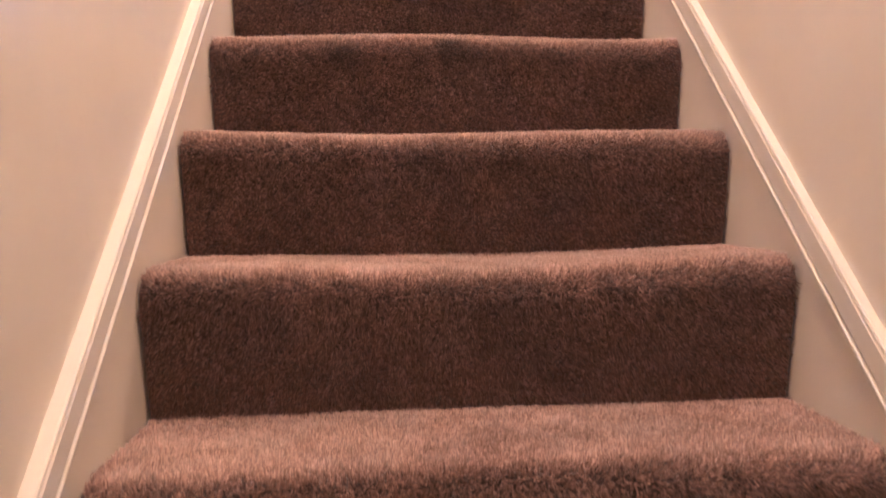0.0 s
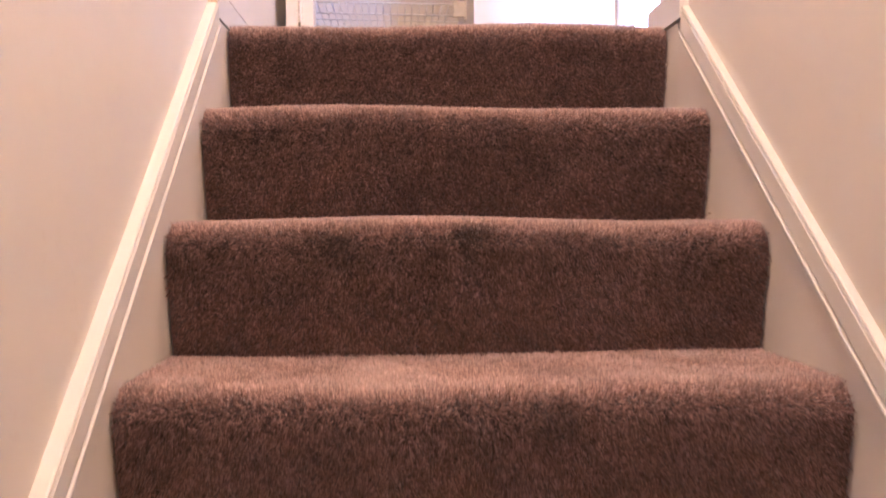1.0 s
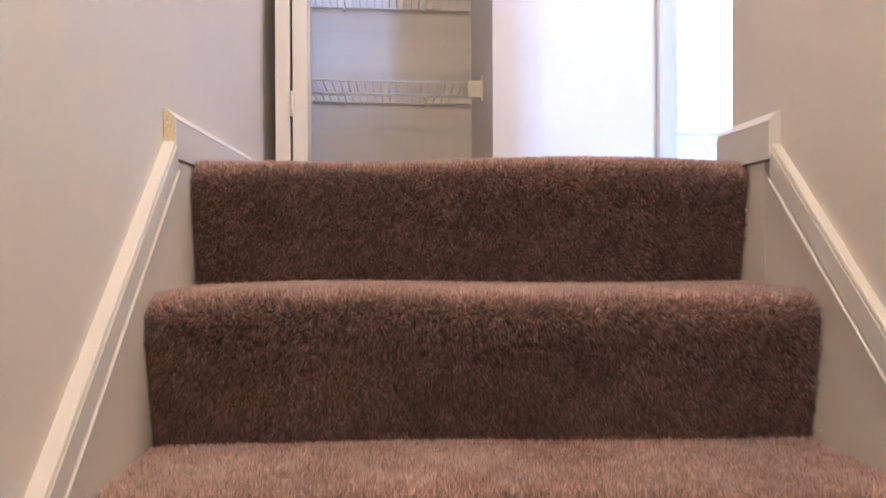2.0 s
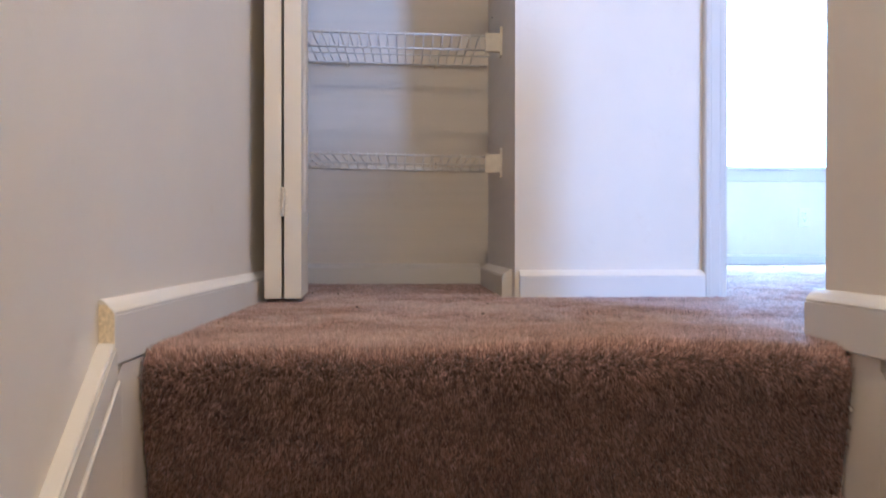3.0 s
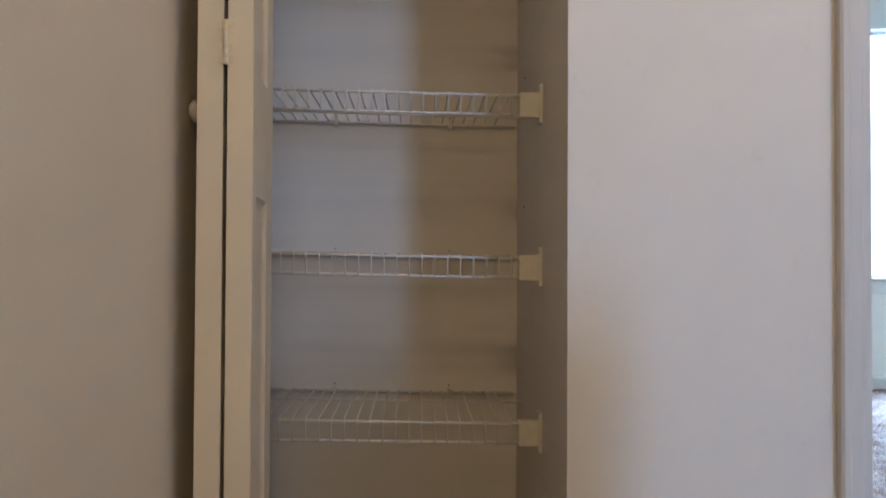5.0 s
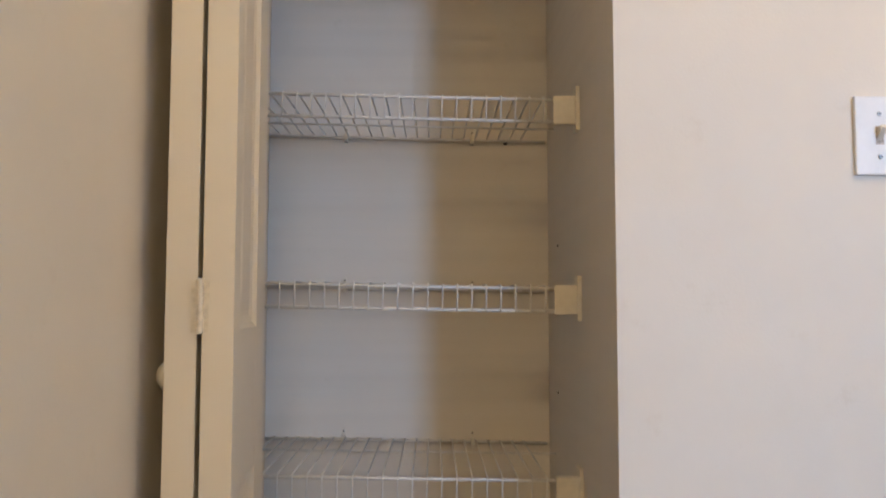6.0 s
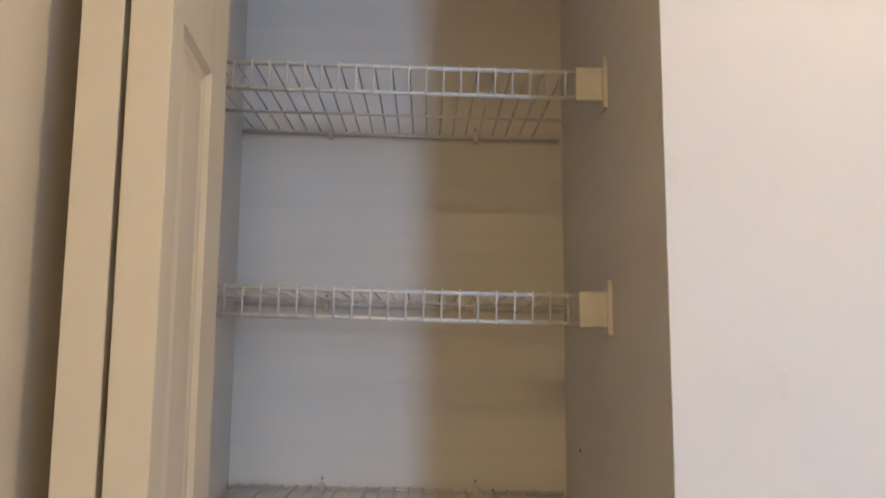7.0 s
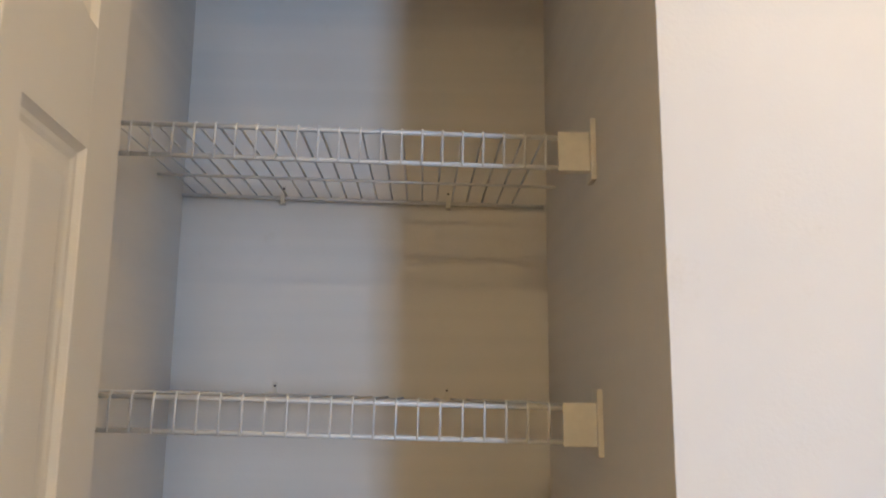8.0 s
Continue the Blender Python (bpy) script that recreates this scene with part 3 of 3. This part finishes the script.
# ---- switch and outlet ----
def light_switch():
    s = tagged(new("light_switch"), "white toggle light switch plate with a grimy lever", "light switch")
    cx, cz, y = 0.5078, 1.2190, WALL_Y
    bm = bmesh.new()
    box(bm, cx - 0.0337, cx + 0.0337, y - 0.0065, y + 0.0005, cz - 0.0555, cz + 0.0555, 0.003)
    part("plate", bm, M_PLATE, s)
    bm = bmesh.new()
    box(bm, cx - 0.0055, cx + 0.0055, y - 0.0072, y - 0.0055, cz - 0.013, cz + 0.013)
    part("slot", bm, M_DIRTY, s, "grimy slot round the lever")
    bm = bmesh.new()
    sweep(bm, [(0, y - 0.006, cz - 0.006), (0, y - 0.006, cz + 0.007), (0, y - 0.017, cz + 0.0125), (0, y - 0.019, cz + 0.009), (0, y - 0.017, cz + 0.005)], (cx - 0.0038, 0, 0), (cx + 0.0038, 0, 0))
    part("lever", bm, M_PLASTIC, s, "ivory switch lever")
    for dz in (-0.030, 0.030):
        bm = bmesh.new()
        lathe(bm, [(0.0034, 0), (0.0034, 0.0008), (0.0022, 0.0016)], pose(cx, y - 0.0064, cz + dz, 90, 0, 0), 12)
        screw = part("screw", bm, M_SCREW, s)
        # dark bar laid on the head for the shade in its slot
        bm = bmesh.new()
        box(bm, cx - 0.0026, cx + 0.0026, y - 0.0083, y - 0.0078, cz + dz - 0.0004, cz + dz + 0.0004)
        part("screw_slot", bm, M_DARK, screw)


def outlet():
    o = tagged(new("power_outlet"), "white duplex power outlet below the bedroom window", "outlet")
    cx, cz, y = 2.345, 0.296, FAR_Y
    bm = bmesh.new()
    box(bm, cx - 0.036, cx + 0.036, y - 0.006, y + 0.0005, cz - 0.0575, cz + 0.0575, 0.0025)
    part("plate", bm, M_PLATE, o)
    for dz in (-0.0195, 0.0195):
        bm = bmesh.new()
        box(bm, cx - 0.0165, cx + 0.0165, y - 0.0085, y - 0.0055, cz + dz - 0.014, cz + dz + 0.014, 0.004)
        sock = part("socket", bm, M_PLATE, o)
        # near-black bars stand for the shade inside the socket holes
        bm = bmesh.new()
        for dx in (-0.0065, 0.0065):
            box(bm, cx + dx - 0.0013, cx + dx + 0.0013, y - 0.0089, y - 0.0084, cz + dz - 0.001, cz + dz + 0.008)
        lathe(bm, [(0.0026, 0), (0.0026, 0.0005)], pose(cx, y - 0.0084, cz + dz - 0.007, 90, 0, 0), 8)
        part("slots", bm, M_DARK, sock)


light_switch()
outlet()

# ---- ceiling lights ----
# unseen fixtures added round the two assumed warm lamps
for x, y, label in ((0.0, -1.65, "unseen round frosted ceiling light assumed above the stairs"), (0.95, 0.20, "unseen round frosted ceiling light assumed in the hall")):
    lamp = tagged(new("assumed_ceiling_light"), label, "lamp", "ceiling lights")
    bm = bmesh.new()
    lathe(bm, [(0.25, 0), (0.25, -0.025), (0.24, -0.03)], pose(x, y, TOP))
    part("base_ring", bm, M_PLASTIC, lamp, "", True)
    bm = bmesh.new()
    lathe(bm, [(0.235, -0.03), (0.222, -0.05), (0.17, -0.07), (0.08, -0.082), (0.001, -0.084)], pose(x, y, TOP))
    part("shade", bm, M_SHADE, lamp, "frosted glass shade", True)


# ---- small things ----
def crumb(name, place, size, material, label, category, seed):
    r = random.Random(seed)
    bm = bmesh.new()
    bmesh.ops.create_icosphere(bm, subdivisions=1, radius=size)
    for v in bm.verts:
        v.co = Vector((v.co.x * r.uniform(0.5, 1.2), v.co.y * r.uniform(0.5, 1.0), v.co.z * r.uniform(0.5, 1.3)))
    ob = tagged(new(name, mesh_of(name, bm, material)), label, category)
    ob.location = place
    return ob


for i, (p, s) in enumerate((((0.436, -0.264, -0.378), 0.004), ((0.436, -0.472, -0.511), 0.004), ((0.436, -0.040, -0.079), 0.005), ((0.436, -0.030, -0.109), 0.0045))):
    crumb("plaster_crumb", p, s, M_CHIP, "pale plaster crumb caught at the carpet edge", "debris", i)
for i, p in enumerate(((-0.285, 0.965, 0.002), (-0.212, 0.558, 0.002), (-0.352, 1.0, 0.002), (0.05, 0.62, 0.002), (0.02, 0.40, 0.002))):
    crumb("lint", p, 0.0032, M_LINT, "dark speck of lint on the landing carpet", "debris", 20 + i)
# white sliver added in place of a glint of light on the carpet
bm = bmesh.new()
pts = [(1.745, 2.85, 0.006), (1.76, 2.88, 0.016), (1.775, 2.92, 0.008), (1.787, 2.96, 0.013), (1.795, 2.99, 0.006)]
edge = [(bm.verts.new(Vector(p) + Vector((-0.011, 0.002, 0.004))), bm.verts.new(Vector(p)), bm.verts.new(Vector(p) + Vector((0.012, -0.002, -0.003)))) for p in pts]
for r0, r1 in zip(edge, edge[1:]):
    bm.faces.new((r0[0], r0[1], r1[1], r1[0]))
    bm.faces.new((r0[1], r0[2], r1[2], r1[1]))
bmesh.ops.solidify(bm, geom=bm.faces[:], thickness=0.0012)
tagged(new("floor_glint", mesh_of("floor_glint", bm, M_PLATE)), "twisted white sliver, a light glint on the bedroom carpet", "debris")
for i, p in enumerate(((CLO_R - 0.0005, 1.389, 0.806), (CLO_R - 0.0005, 1.38, 1.10))):
    bm = bmesh.new()
    lathe(bm, [(0.0025, 0), (0.0025, 0.0015), (0.001, 0.002)], pose(*p, 0, -90, 0), 10)
    tagged(new("nail", mesh_of("nail", bm, M_RUST)), "dark nail head stuck in the closet wall", "nail", "stray nails")
bm = bmesh.new()
lathe(bm, [(0.0045, 0), (0.0045, 0.003), (0.002, 0.006)], pose(0.046, BACK_Y - 0.0003, 1.337, 90, 0, 0), 12)
tagged(new("screw", mesh_of("screw", bm, M_RUST)), "dark screw head in the closet back wall", "screw")


# ---- carpet pile on the landing ----
def flat_pile(x0, x1, y0, y1, gap, height, radius, keep=None, nap=1.0):
    n = int((x1 - x0) * (y1 - y0) / gap ** 2)
    x, y = rng.uniform(x0, x1, n), rng.uniform(y0, y1, n)
    if keep is not None:
        ok = keep(x, y)
        x, y = x[ok], y[ok]
    n = len(x)
    place, normal = np.stack([x, y, 0 * x - PILE], 1), np.tile((0.0, 0.0, 1.0), (n, 1))
    lay = np.stack([0.14 * clumps(x + 3, y + 3, 0.012, 4) + 0.16 * clumps(x + 3, y + 3, 0.035, 5) + 0.22 * clumps(x + 3, y + 3, 0.14, 6),
                    0.05 + 0.14 * clumps(x + 3, y + 3, 0.012, 3) + 0.20 * clumps(x + 3, y + 3, 0.035, 7) + 0.30 * clumps(x + 3, y + 3, 0.14, 8), 0 * x], 1)
    lay *= nap
    height = (height * (1 + 0.07 * nap * clumps(x + 3, y + 3, 0.012, 9)))[:, None]
    tufts("carpet_pile", place, normal, rng, height, radius, lay, floor, "", 0.16)


flat_pile(X_L + 0.019, 0.60, END_Y - 0.02, WALL_Y - 0.026, 0.0026, 0.0100, 0.0017, lambda x, y: ((x > C_R - 0.002) & (y > END_Y + 0.027)) | (y > FOOT + RUN))
flat_pile(CLO_L + 0.03, CLO_R - 0.03, WALL_Y - 0.026, BACK_Y - 0.03, 0.0032, 0.0100, 0.0020)
flat_pile(0.60, 1.40, -0.3, 1.7, 0.0040, 0.0105, 0.0026, lambda x, y: (y < WALL_Y - 0.03) | (x > 0.66))
flat_pile(0.8, 3.2, 1.7, FAR_Y - 0.03, 0.0056, 0.0110, 0.0036, lambda x, y: x > 0.25 * y + 0.4)
